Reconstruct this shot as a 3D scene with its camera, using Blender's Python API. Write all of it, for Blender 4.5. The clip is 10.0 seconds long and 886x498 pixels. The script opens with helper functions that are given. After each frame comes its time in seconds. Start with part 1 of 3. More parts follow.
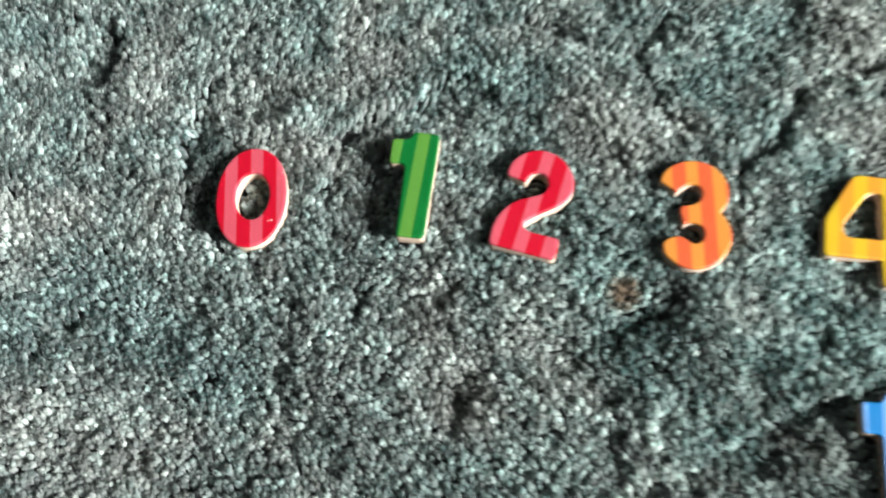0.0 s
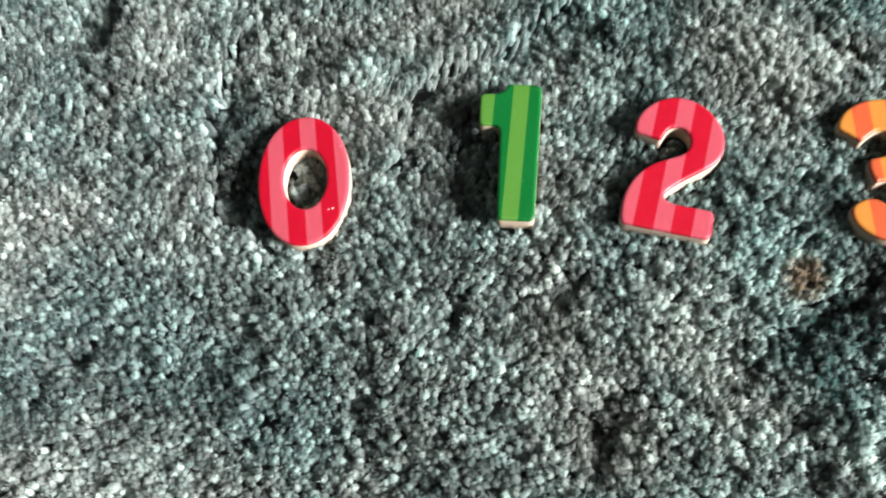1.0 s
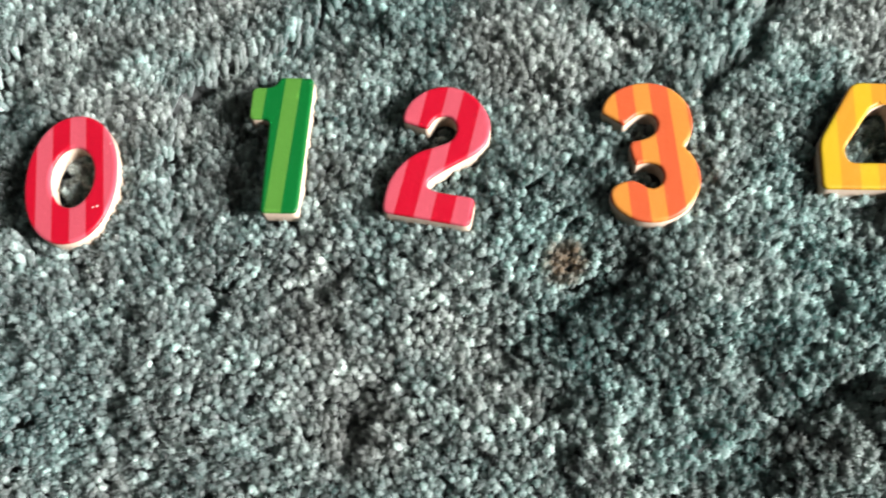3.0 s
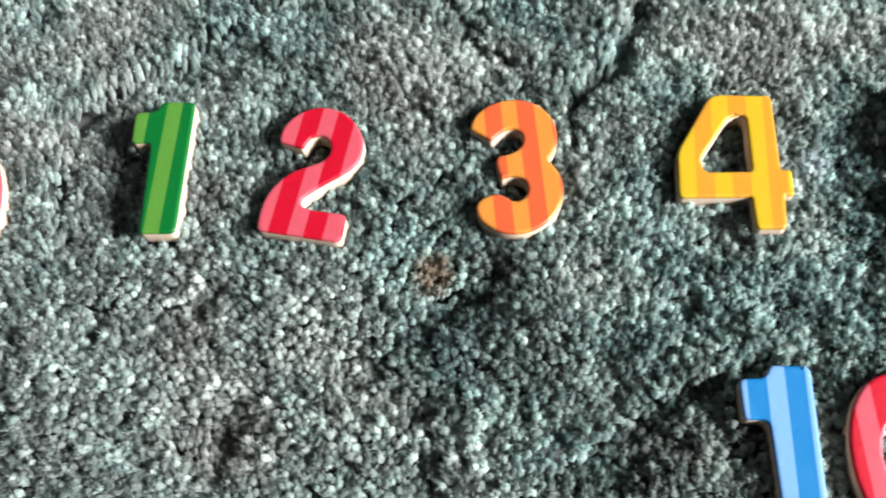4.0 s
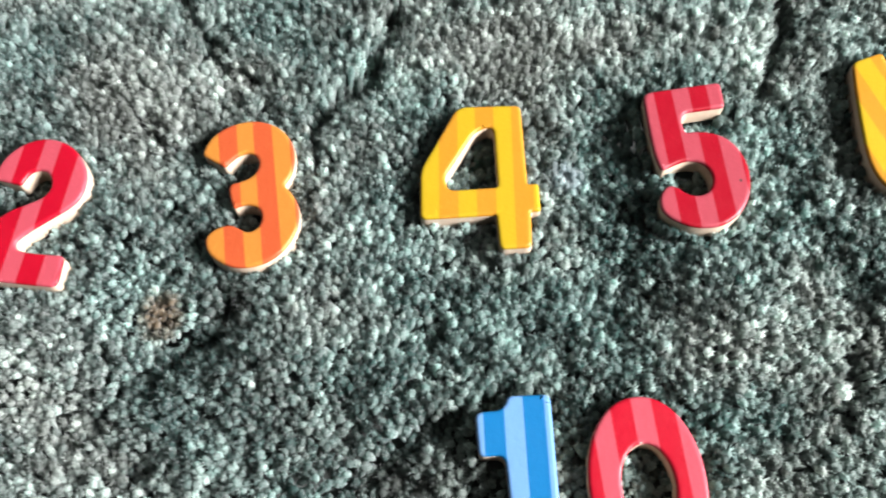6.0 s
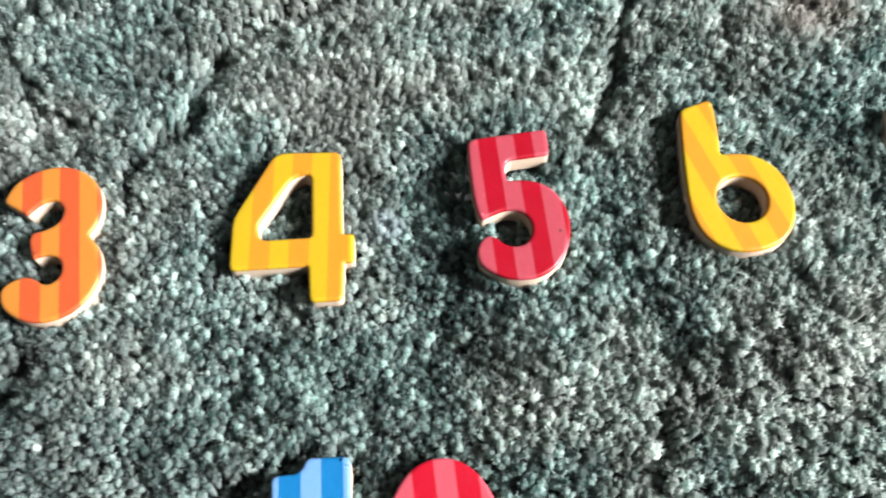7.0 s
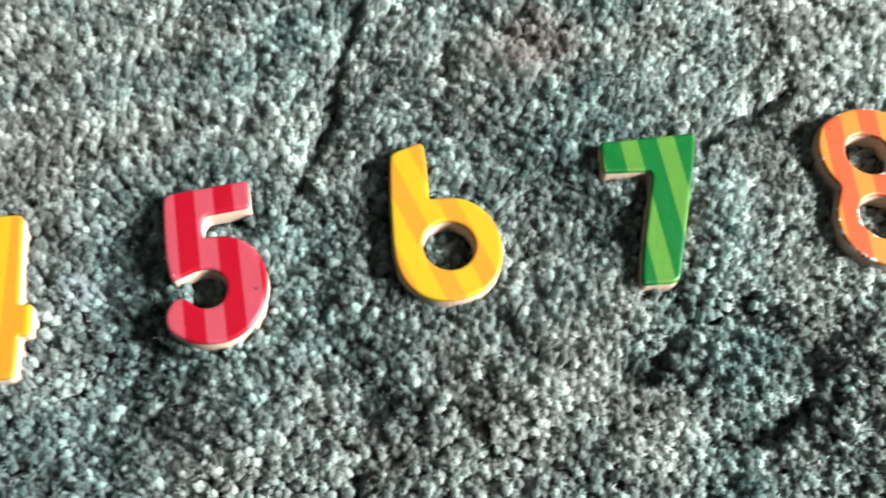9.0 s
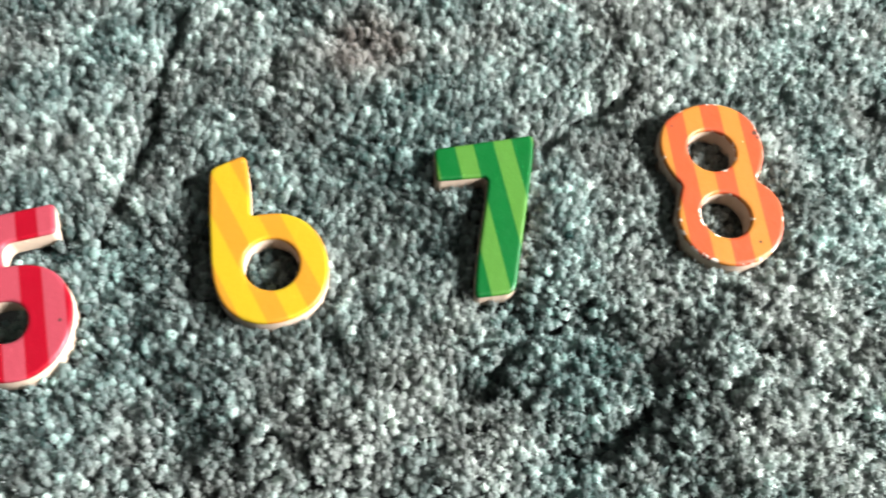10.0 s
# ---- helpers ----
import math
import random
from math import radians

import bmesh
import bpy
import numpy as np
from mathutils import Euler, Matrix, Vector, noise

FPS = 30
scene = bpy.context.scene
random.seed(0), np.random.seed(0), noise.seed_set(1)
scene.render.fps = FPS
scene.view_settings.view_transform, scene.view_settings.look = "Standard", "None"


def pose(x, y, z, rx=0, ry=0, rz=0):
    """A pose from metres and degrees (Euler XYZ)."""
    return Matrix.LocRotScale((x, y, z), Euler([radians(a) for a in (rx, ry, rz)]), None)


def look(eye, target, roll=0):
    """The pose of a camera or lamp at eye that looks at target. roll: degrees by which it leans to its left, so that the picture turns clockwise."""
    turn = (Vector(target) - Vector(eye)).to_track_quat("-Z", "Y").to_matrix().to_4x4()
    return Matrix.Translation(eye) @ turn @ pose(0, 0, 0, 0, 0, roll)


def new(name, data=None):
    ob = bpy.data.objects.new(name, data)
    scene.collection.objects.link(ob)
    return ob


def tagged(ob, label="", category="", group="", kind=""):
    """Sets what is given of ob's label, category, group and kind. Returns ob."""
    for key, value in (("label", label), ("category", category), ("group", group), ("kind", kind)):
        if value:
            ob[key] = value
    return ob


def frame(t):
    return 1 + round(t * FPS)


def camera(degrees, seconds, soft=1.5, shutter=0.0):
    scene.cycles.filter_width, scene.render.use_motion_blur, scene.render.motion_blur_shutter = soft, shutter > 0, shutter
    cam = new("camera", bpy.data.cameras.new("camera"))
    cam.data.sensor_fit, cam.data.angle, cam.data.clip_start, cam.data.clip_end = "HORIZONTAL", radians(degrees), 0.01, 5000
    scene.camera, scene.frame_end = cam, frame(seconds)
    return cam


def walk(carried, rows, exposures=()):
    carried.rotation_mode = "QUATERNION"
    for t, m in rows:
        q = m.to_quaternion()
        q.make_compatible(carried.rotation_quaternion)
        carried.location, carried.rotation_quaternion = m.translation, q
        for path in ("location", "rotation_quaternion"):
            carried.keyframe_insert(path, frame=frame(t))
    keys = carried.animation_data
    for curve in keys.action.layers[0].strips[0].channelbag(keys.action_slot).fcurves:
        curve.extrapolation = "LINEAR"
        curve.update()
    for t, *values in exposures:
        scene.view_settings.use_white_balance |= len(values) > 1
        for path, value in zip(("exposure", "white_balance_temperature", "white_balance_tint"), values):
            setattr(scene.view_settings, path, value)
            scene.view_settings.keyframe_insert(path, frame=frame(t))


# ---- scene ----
cam = camera(51.5, 10.0, soft=1.7, shutter=0.45)
PATH = [
    (0, (0.05074, -0.13217, 0.32123), (0.02664, -0.03868, 0.09063), -7.99),
    (0.2, (0.03278, -0.12808, 0.29233), (0.00933, -0.03196, 0.06275), -7.22),
    (0.5, (0.01609, -0.11761, 0.26945), (-0.00546, -0.02404, 0.03862), -7.65),
    (0.7, (0.01153, -0.10948, 0.26254), (-0.01075, -0.01838, 0.03080), -9.37),
    (1, (0.01012, -0.10327, 0.24871), (-0.01462, -0.01449, 0.01632), -12.26),
    (1.2, (0.01005, -0.10332, 0.24763), (-0.02020, -0.01782, 0.01466), -16.40),
    (1.5, (0.00759, -0.09633, 0.24538), (-0.02237, -0.01195, 0.01196), -17.24),
    (1.7, (0.01867, -0.09535, 0.24504), (-0.01149, -0.00740, 0.01297), -17.03),
    (2, (0.04519, -0.10039, 0.23625), (0.01747, -0.00818, 0.00554), -15.18),
    (2.2, (0.05480, -0.09835, 0.23691), (0.02878, -0.01096, 0.00413), -14.91),
    (2.5, (0.05844, -0.10343, 0.23752), (0.03634, -0.01207, 0.00587), -11.68),
    (2.7, (0.06269, -0.10825, 0.23796), (0.04156, -0.01500, 0.00697), -10.91),
    (3.8, (0.10201, -0.10460, 0.24067), (0.08349, -0.00610, 0.01164), -10.58),
    (4, (0.10723, -0.11018, 0.24324), (0.08959, -0.01104, 0.01441), -10.16),
    (4.5, (0.12867, -0.10596, 0.23650), (0.11425, -0.00565, 0.00796), -8.87),
    (5, (0.13628, -0.10488, 0.23317), (0.12425, -0.00505, 0.00428), -8.50),
    (5.2, (0.14295, -0.10153, 0.23263), (0.13315, -0.00308, 0.00305), -7.78),
    (6.3, (0.17463, -0.09651, 0.22405), (0.17358, 0.00322, -0.00519), -4.65),
    (6.5, (0.18319, -0.09574, 0.22261), (0.18407, 0.00586, -0.00582), -3.55),
    (7, (0.20379, -0.08879, 0.22130), (0.21197, 0.01485, -0.00606), 0.09),
    (7.5, (0.21119, -0.08746, 0.21823), (0.22422, 0.01579, -0.00908), 1.97),
    (8, (0.23227, -0.08368, 0.21948), (0.25012, 0.01888, -0.00781), 3.83),
    (8.5, (0.24693, -0.08057, 0.21757), (0.27058, 0.02313, -0.00867), 5.82),
    (9, (0.26291, -0.08002, 0.21769), (0.29220, 0.02340, -0.00803), 7.52),
    (9.5, (0.27781, -0.07665, 0.21438), (0.31508, 0.02667, -0.01020), 10.25),
    (10, (0.29573, -0.07679, 0.21145), (0.33805, 0.02320, -0.01374), 11.62),
]
walk(cam, [(t, look(eye, target, roll)) for t, eye, target, roll in PATH])

# ---- world, window light, exposure ----
world = bpy.data.worlds.new("world")
scene.world = world
world.use_nodes = True
wn = world.node_tree
sky = wn.nodes.new("ShaderNodeTexSky")
sky.sky_type = "NISHITA"
sky.sun_disc = False
sky.sun_elevation, sky.sun_rotation = radians(38), radians(105)
wn.nodes["Background"].inputs["Strength"].default_value = 0.12
wn.links.new(sky.outputs["Color"], wn.nodes["Background"].inputs["Color"])

ROOM = (-3.4, 3.2, -3.2, 2.8, 2.5)          # x0, x1, y0, y1, ceiling height
WIN = (-1.50, -0.10, 1.15, 2.30)              # window opening in the east wall: y0, y1, z0, z1

lamp = bpy.data.lights.new("window_daylight", "AREA")
lamp.shape, lamp.size, lamp.size_y = "RECTANGLE", WIN[3] - WIN[2] - 0.1, WIN[1] - WIN[0] - 0.1
lamp.energy, lamp.color = 465.0, (0.98, 0.985, 1.0)
lamp.spread = radians(115)      # beam narrowed to hold down the bounce off walls and ceiling
lamp_ob = new("window_daylight", lamp)
lamp_ob.matrix_world = look((ROOM[1] - 0.02, (WIN[0] + WIN[1]) / 2, (WIN[2] + WIN[3]) / 2), (0.15, 0.0, 0.0))
scene.view_settings.exposure = 0.0


# ---- materials ----
def nodes_of(name):
    mat = bpy.data.materials.new(name)
    mat.use_nodes = True
    return mat, mat.node_tree.nodes, mat.node_tree.links, mat.node_tree.nodes["Principled BSDF"]


def math_node(n, l, op, a, b=None, c=None):
    node = n.new("ShaderNodeMath")
    node.operation = op
    for k, v in enumerate((a, b, c)):
        if v is None:
            continue
        if isinstance(v, (int, float)):
            node.inputs[k].default_value = v
        else:
            l.new(v, node.inputs[k])
    return node.outputs[0]


def mix_colour(n, l, fac, a, b, blend="MIX"):
    node = n.new("ShaderNodeMix")
    node.data_type, node.blend_type = "RGBA", blend
    for sock, v in ((node.inputs["Factor"], fac), (node.inputs[6], a), (node.inputs[7], b)):
        if isinstance(v, (int, float)):
            sock.default_value = v
        elif isinstance(v, tuple):
            sock.default_value = (*v, 1.0)
        else:
            l.new(v, sock)
    return node.outputs[2]


def ramp(n, l, fac, lo, hi):
    node = n.new("ShaderNodeMapRange")
    node.clamp = True
    node.inputs["From Min"].default_value, node.inputs["From Max"].default_value = lo, hi
    l.new(fac, node.inputs["Value"])
    return node.outputs["Result"]


def noise_tex(n, l, vec, scale, detail=2.0, rough=0.5):
    node = n.new("ShaderNodeTexNoise")
    node.inputs["Scale"].default_value, node.inputs["Detail"].default_value = scale, detail
    node.inputs["Roughness"].default_value = rough
    l.new(vec, node.inputs["Vector"])
    return node.outputs["Fac"]


def blot(n, l, vec, x, y, radius, ragged):
    """A soft, ragged-edged spot on the floor, 1 inside and 0 outside."""
    sub = n.new("ShaderNodeVectorMath")
    sub.operation = "SUBTRACT"
    l.new(vec, sub.inputs[0])
    sub.inputs[1].default_value = (x, y, 0)
    flat = n.new("ShaderNodeVectorMath")
    flat.operation = "MULTIPLY"
    l.new(sub.outputs[0], flat.inputs[0])
    flat.inputs[1].default_value = (1, 1, 0)
    length = n.new("ShaderNodeVectorMath")
    length.operation = "LENGTH"
    l.new(flat.outputs[0], length.inputs[0])
    wob = math_node(n, l, "MULTIPLY", ragged, radius * 1.2)
    d = math_node(n, l, "ADD", length.outputs["Value"], wob)
    return ramp(n, l, d, radius * 1.9, radius * 1.1)


def yarn_material():
    mat, n, l, bsdf = nodes_of("plush_yarn")
    pos = n.new("ShaderNodeNewGeometry")
    p = pos.outputs["Position"]
    island = pos.outputs["Random Per Island"]
    tuft = n.new("ShaderNodeAttribute")
    tuft.attribute_name = "tuft"                  # x: dark teal to light grey, pile shade and sheen included, y: how pale this tuft is, z: painted shade and dirt
    sep = n.new("ShaderNodeSeparateXYZ")
    l.new(tuft.outputs["Vector"], sep.inputs[0])
    mid = noise_tex(n, l, p, 95.0, 2.0)
    fine = noise_tex(n, l, p, 420.0, 2.0)
    fibre = noise_tex(n, l, p, 1700.0, 2.0, 0.6)
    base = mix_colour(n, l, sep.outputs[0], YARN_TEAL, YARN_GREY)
    faded = mix_colour(n, l, sep.outputs[0], YARN_PALE_TEAL, YARN_PALE_GREY)
    base = mix_colour(n, l, math_node(n, l, "MULTIPLY", sep.outputs[1], 0.85), base, faded)
    shade = math_node(n, l, "MULTIPLY_ADD", island, 0.36, 0.80)
    shade = math_node(n, l, "MULTIPLY", shade, math_node(n, l, "MULTIPLY_ADD", fine, 0.6, 0.7))
    shade = math_node(n, l, "MULTIPLY", shade, math_node(n, l, "MULTIPLY_ADD", fibre, 1.6, 0.2))
    grey = n.new("ShaderNodeCombineColor")
    for k in range(3):
        l.new(shade, grey.inputs[k])
    base = mix_colour(n, l, 1.0, base, grey.outputs[0], "MULTIPLY")
    base = mix_colour(n, l, math_node(n, l, "MULTIPLY", sep.outputs[2], 0.75), base, YARN_SHADE_DIRT)
    # an old brown spill, a faint rusty patch and a washed-out pale spot
    base = mix_colour(n, l, math_node(n, l, "MULTIPLY", blot(n, l, p, 0.0860, -0.0120, 0.0062, fine), 0.85), base, (0.27, 0.175, 0.090))
    base = mix_colour(n, l, math_node(n, l, "MULTIPLY", blot(n, l, p, 0.3290, 0.0810, 0.013, mid), 0.45), base, (0.28, 0.19, 0.155))
    base = mix_colour(n, l, math_node(n, l, "MULTIPLY", blot(n, l, p, 0.1975, 0.0210, 0.0048, fine), 0.55), base, (0.60, 0.68, 0.72))
    l.new(base, bsdf.inputs["Base Color"])
    bsdf.inputs["Roughness"].default_value = 0.6
    bsdf.inputs["Specular IOR Level"].default_value = 0.3
    bsdf.inputs["Sheen Weight"].default_value, bsdf.inputs["Sheen Roughness"].default_value = 0.6, 0.4
    bump = n.new("ShaderNodeBump")
    bump.inputs["Strength"].default_value, bump.inputs["Distance"].default_value = 1.0, 0.0012
    l.new(noise_tex(n, l, p, 1900.0, 3.0, 0.7), bump.inputs["Height"])
    l.new(bump.outputs[0], bsdf.inputs["Normal"])
    # daylight glows through the loose fibres
    through_ = n.new("ShaderNodeBsdfTranslucent")
    l.new(base, through_.inputs["Color"])
    both = n.new("ShaderNodeMixShader")
    both.inputs[0].default_value = 0.66
    l.new(bsdf.outputs[0], both.inputs[1])
    l.new(through_.outputs[0], both.inputs[2])
    l.new(both.outputs[0], n["Material Output"].inputs["Surface"])
    return mat


def striped_paint(name, light, dark, slope, start, period, duty, wear, marks=()):
    """Glossy printed stripes across a toy piece, in its own coordinates (millimetres), worn to the wood near its rim. marks: chips and dirt specks, x, y, radius and colour."""
    mat, n, l, bsdf = nodes_of(name)
    tex = n.new("ShaderNodeTexCoord")
    o = tex.outputs["Object"]
    sep = n.new("ShaderNodeSeparateXYZ")
    l.new(o, sep.inputs[0])
    x = math_node(n, l, "MULTIPLY", sep.outputs[0], 1000.0)
    y = math_node(n, l, "MULTIPLY", sep.outputs[1], 1000.0)
    u = math_node(n, l, "SUBTRACT", x, math_node(n, l, "MULTIPLY", y, slope))
    f = math_node(n, l, "FRACT", math_node(n, l, "MULTIPLY_ADD", u, 1.0 / period, 50.0 - start / period))
    is_dark = ramp(n, l, math_node(n, l, "ABSOLUTE", math_node(n, l, "SUBTRACT", f, duty / 2)), duty / 2 - 0.012, duty / 2 + 0.012)
    wrap = ramp(n, l, math_node(n, l, "ABSOLUTE", math_node(n, l, "SUBTRACT", f, duty / 2)), 1.0 - duty / 2 - 0.012, 1.0 - duty / 2 + 0.012)
    is_dark = math_node(n, l, "SUBTRACT", is_dark, wrap)
    colour = mix_colour(n, l, is_dark, light, dark)
    rim = n.new("ShaderNodeAttribute")
    rim.attribute_name = "rim"
    chip = math_node(n, l, "ADD", noise_tex(n, l, o, 330.0, 4.0, 0.65), math_node(n, l, "MULTIPLY", rim.outputs["Fac"], wear))
    chip = ramp(n, l, chip, 0.80, 0.83)
    colour = mix_colour(n, l, chip, colour, CHIP)
    for mx, my, size, tone in marks:
        colour = mix_colour(n, l, blot(n, l, o, mx / 1000, my / 1000, size / 1000, noise_tex(n, l, o, 900.0)), colour, tone)
    l.new(colour, bsdf.inputs["Base Color"])
    rough = math_node(n, l, "MULTIPLY_ADD", noise_tex(n, l, o, 240.0, 3.0), 0.2, 0.30)
    l.new(rough, bsdf.inputs["Roughness"])
    bsdf.inputs["Specular IOR Level"].default_value = 0.22
    bump = n.new("ShaderNodeBump")
    bump.inputs["Strength"].default_value, bump.inputs["Distance"].default_value = 0.25, 0.0003
    l.new(noise_tex(n, l, o, 700.0, 2.0), bump.inputs["Height"])
    l.new(bump.outputs[0], bsdf.inputs["Normal"])
    return mat


def plain(name, colour, rough, grain=60.0, spread=0.12, bump_mm=0.3):
    mat, n, l, bsdf = nodes_of(name)
    o = n.new("ShaderNodeTexCoord").outputs["Object"]
    f = noise_tex(n, l, o, grain, 4.0, 0.6)
    darker = tuple(c * (1 - spread * 2) for c in colour)
    l.new(mix_colour(n, l, f, darker, colour), bsdf.inputs["Base Color"])
    bsdf.inputs["Roughness"].default_value = rough
    bump = n.new("ShaderNodeBump")
    bump.inputs["Strength"].default_value, bump.inputs["Distance"].default_value = 0.3, bump_mm / 1000
    l.new(f, bump.inputs["Height"])
    l.new(bump.outputs[0], bsdf.inputs["Normal"])
    return mat


YARN_SHADE_DIRT = (0.088, 0.082, 0.066)
CHIP, DIRT = (0.50, 0.43, 0.36), (0.03, 0.018, 0.015)
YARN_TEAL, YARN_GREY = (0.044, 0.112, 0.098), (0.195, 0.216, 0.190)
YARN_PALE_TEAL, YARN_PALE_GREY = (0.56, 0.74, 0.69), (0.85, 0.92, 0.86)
M_YARN = yarn_material()
M_BACKING = plain("carpet_backing", (0.10, 0.105, 0.10), 0.95, 300.0)
M_FIBREBOARD = plain("pale_fibreboard", (0.36, 0.27, 0.20), 0.7, 500.0, 0.08)
M_WALL = plain("wall_paint", (0.15, 0.147, 0.142), 0.8, 35.0, 0.03)
M_CEILING = plain("ceiling_paint", (0.28, 0.28, 0.275), 0.85, 30.0, 0.02)
M_TRIM = plain("white_gloss_paint", (0.80, 0.79, 0.76), 0.35, 30.0, 0.03)
M_GLASS, gn, gl, gb = nodes_of("window_glass")
gb.inputs["Transmission Weight"].default_value, gb.inputs["Roughness"].default_value = 1.0, 0.0
gb.inputs["Base Color"].default_value = (0.96, 0.98, 0.97, 1)


# ---- helpers for things ----
def part(name, bm, material, parent, label=""):
    mesh = bpy.data.meshes.new(name)
    bm.to_mesh(mesh)
    bm.free()
    mesh.materials.append(material)
    ob = new(name, mesh)
    ob.parent = parent
    return tagged(ob, label)


def box(bm, x0, x1, y0, y1, z0, z1):
    m = Matrix.LocRotScale(((x0 + x1) / 2, (y0 + y1) / 2, (z0 + z1) / 2), None, (x1 - x0, y1 - y0, z1 - z0))
    bmesh.ops.create_cube(bm, size=1.0, matrix=m)
    return bm


def solid(name, boxes, material, label, category, bevel=0.0):
    bm = bmesh.new()
    for b in boxes:
        box(bm, *b)
    if bevel:
        bmesh.ops.bevel(bm, geom=bm.edges[:], offset=bevel, segments=2, affect="EDGES", profile=0.5)
    return tagged(part(name, bm, material, None), label, category, kind="structure")


def lattice(x, y, cell, seed):
    """Smooth random heights, about -1 to 1, over plan positions in metres."""
    rng = np.random.default_rng(seed)
    grid = rng.uniform(-1, 1, (64, 64))
    gx, gy = x / cell + 900.0, y / cell + 900.0
    ix, iy = np.floor(gx).astype(int), np.floor(gy).astype(int)
    fx, fy = gx - ix, gy - iy
    fx, fy = fx * fx * (3 - 2 * fx), fy * fy * (3 - 2 * fy)
    g = lambda a, b: grid[(ix + a) % 64, (iy + b) % 64]
    return (g(0, 0) * (1 - fx) + g(1, 0) * fx) * (1 - fy) + (g(0, 1) * (1 - fx) + g(1, 1) * fx) * fy


def outline(points, step=0.45):
    """A closed outline in millimetres. A point is (x, y) on a smooth run, or (x, y, r), a corner rounded by r."""
    count = len(points)
    first = next((k for k, p in enumerate(points) if len(p) == 3), None)
    pts = points[first:] + points[:first] if first is not None else list(points)

    def at(k):
        return np.array(pts[k % count][:2], float)

    def corner(k):
        return len(pts[k % count]) == 3

    runs = []
    for k in range(count):
        p1, p2 = at(k), at(k + 1)
        p0 = 2 * p1 - p2 if corner(k) else at(k - 1)
        p3 = 2 * p2 - p1 if corner(k + 1) else at(k + 2)
        n = max(2, int(np.linalg.norm(p2 - p1) / step))
        d = np.linalg.norm(p2 - p1)
        m1 = (p2 - p0) / max(np.linalg.norm(p2 - p0), 1e-6) * d
        m2 = (p3 - p1) / max(np.linalg.norm(p3 - p1), 1e-6) * d
        if corner(k) and not corner(k + 1):
            m1 = 2 * (p2 - p1) - m2
            m1 = m1 / max(np.linalg.norm(m1), 1e-6) * d
        if corner(k + 1) and not corner(k):
            m2 = 2 * (p2 - p1) - m1
            m2 = m2 / max(np.linalg.norm(m2), 1e-6) * d
        t = np.linspace(0, 1, n, endpoint=False)[:, None]
        run = (2 * t**3 - 3 * t**2 + 1) * p1 + (t**3 - 2 * t**2 + t) * m1 + (3 * t**2 - 2 * t**3) * p2 + (t**3 - t**2) * m2
        gap = min(d, np.linalg.norm(p1 - at(k - 1)))
        runs.append((run, max(pts[k][2], min(1.4 * pts[k][2], 0.3 * gap)) if corner(k) else 0.0))
    line = np.concatenate([r for r, _ in runs])
    marks, index = [], 0
    for r, radius in runs:
        if radius:
            marks.append((index, radius))
        index += len(r)
    drop, extra = set(), {}
    for i, radius in marks:
        c = line[i]
        a = b = 0
        while a < 40 and np.linalg.norm(line[(i - a) % index] - c) < radius:
            a += 1
        while b < 40 and np.linalg.norm(line[(i + b) % index] - c) < radius:
            b += 1
        pa, pb = line[(i - a) % index], line[(i + b) % index]
        pa, pb = c + (pa - c) / np.linalg.norm(pa - c) * radius, c + (pb - c) / np.linalg.norm(pb - c) * radius
        drop |= {(i + q) % index for q in range(-a + 1, b)}
        t = np.linspace(0, 1, 7)[:, None]
        extra[i] = (1 - t) ** 2 * pa + 2 * t * (1 - t) * c + t**2 * pb
    out = []
    for i in range(index):
        if i in extra:
            out += list(extra[i])
        elif i not in drop:
            out.append(line[i])
    return np.array(out)


def oval(cx, cy, a, b, tilt, power=2.0, n=72):
    t = np.linspace(0, 2 * math.pi, n, endpoint=False)
    c, s = np.cos(t), np.sin(t)
    x, y = a * np.sign(c) * np.abs(c) ** (2 / power), b * np.sign(s) * np.abs(s) ** (2 / power)
    w = radians(tilt)
    return np.stack([cx + x * math.cos(w) - y * math.sin(w), cy + x * math.sin(w) + y * math.cos(w)], 1)


def inset(line, d):
    """The outline moved to the inside (its left side when it runs counter-clockwise) by d."""
    ahead, back = np.roll(line, -1, 0) - line, line - np.roll(line, 1, 0)
    way = ahead / np.linalg.norm(ahead, axis=1)[:, None] + back / np.linalg.norm(back, axis=1)[:, None]
    way /= np.linalg.norm(way, axis=1)[:, None]
    return line + d * np.stack([-way[:, 1], way[:, 0]], 1)


def turned(line, ccw):
    area = np.sum(line[:, 0] * np.roll(line[:, 1], -1) - np.roll(line[:, 0], -1) * line[:, 1])
    return line if (area > 0) == ccw else line[::-1]


TOP, BOTTOM, ROUND = 4.5, -2.2, 0.75      # height of the painted face, underside and edge rounding of a toy number, mm
FOOTPRINTS = []


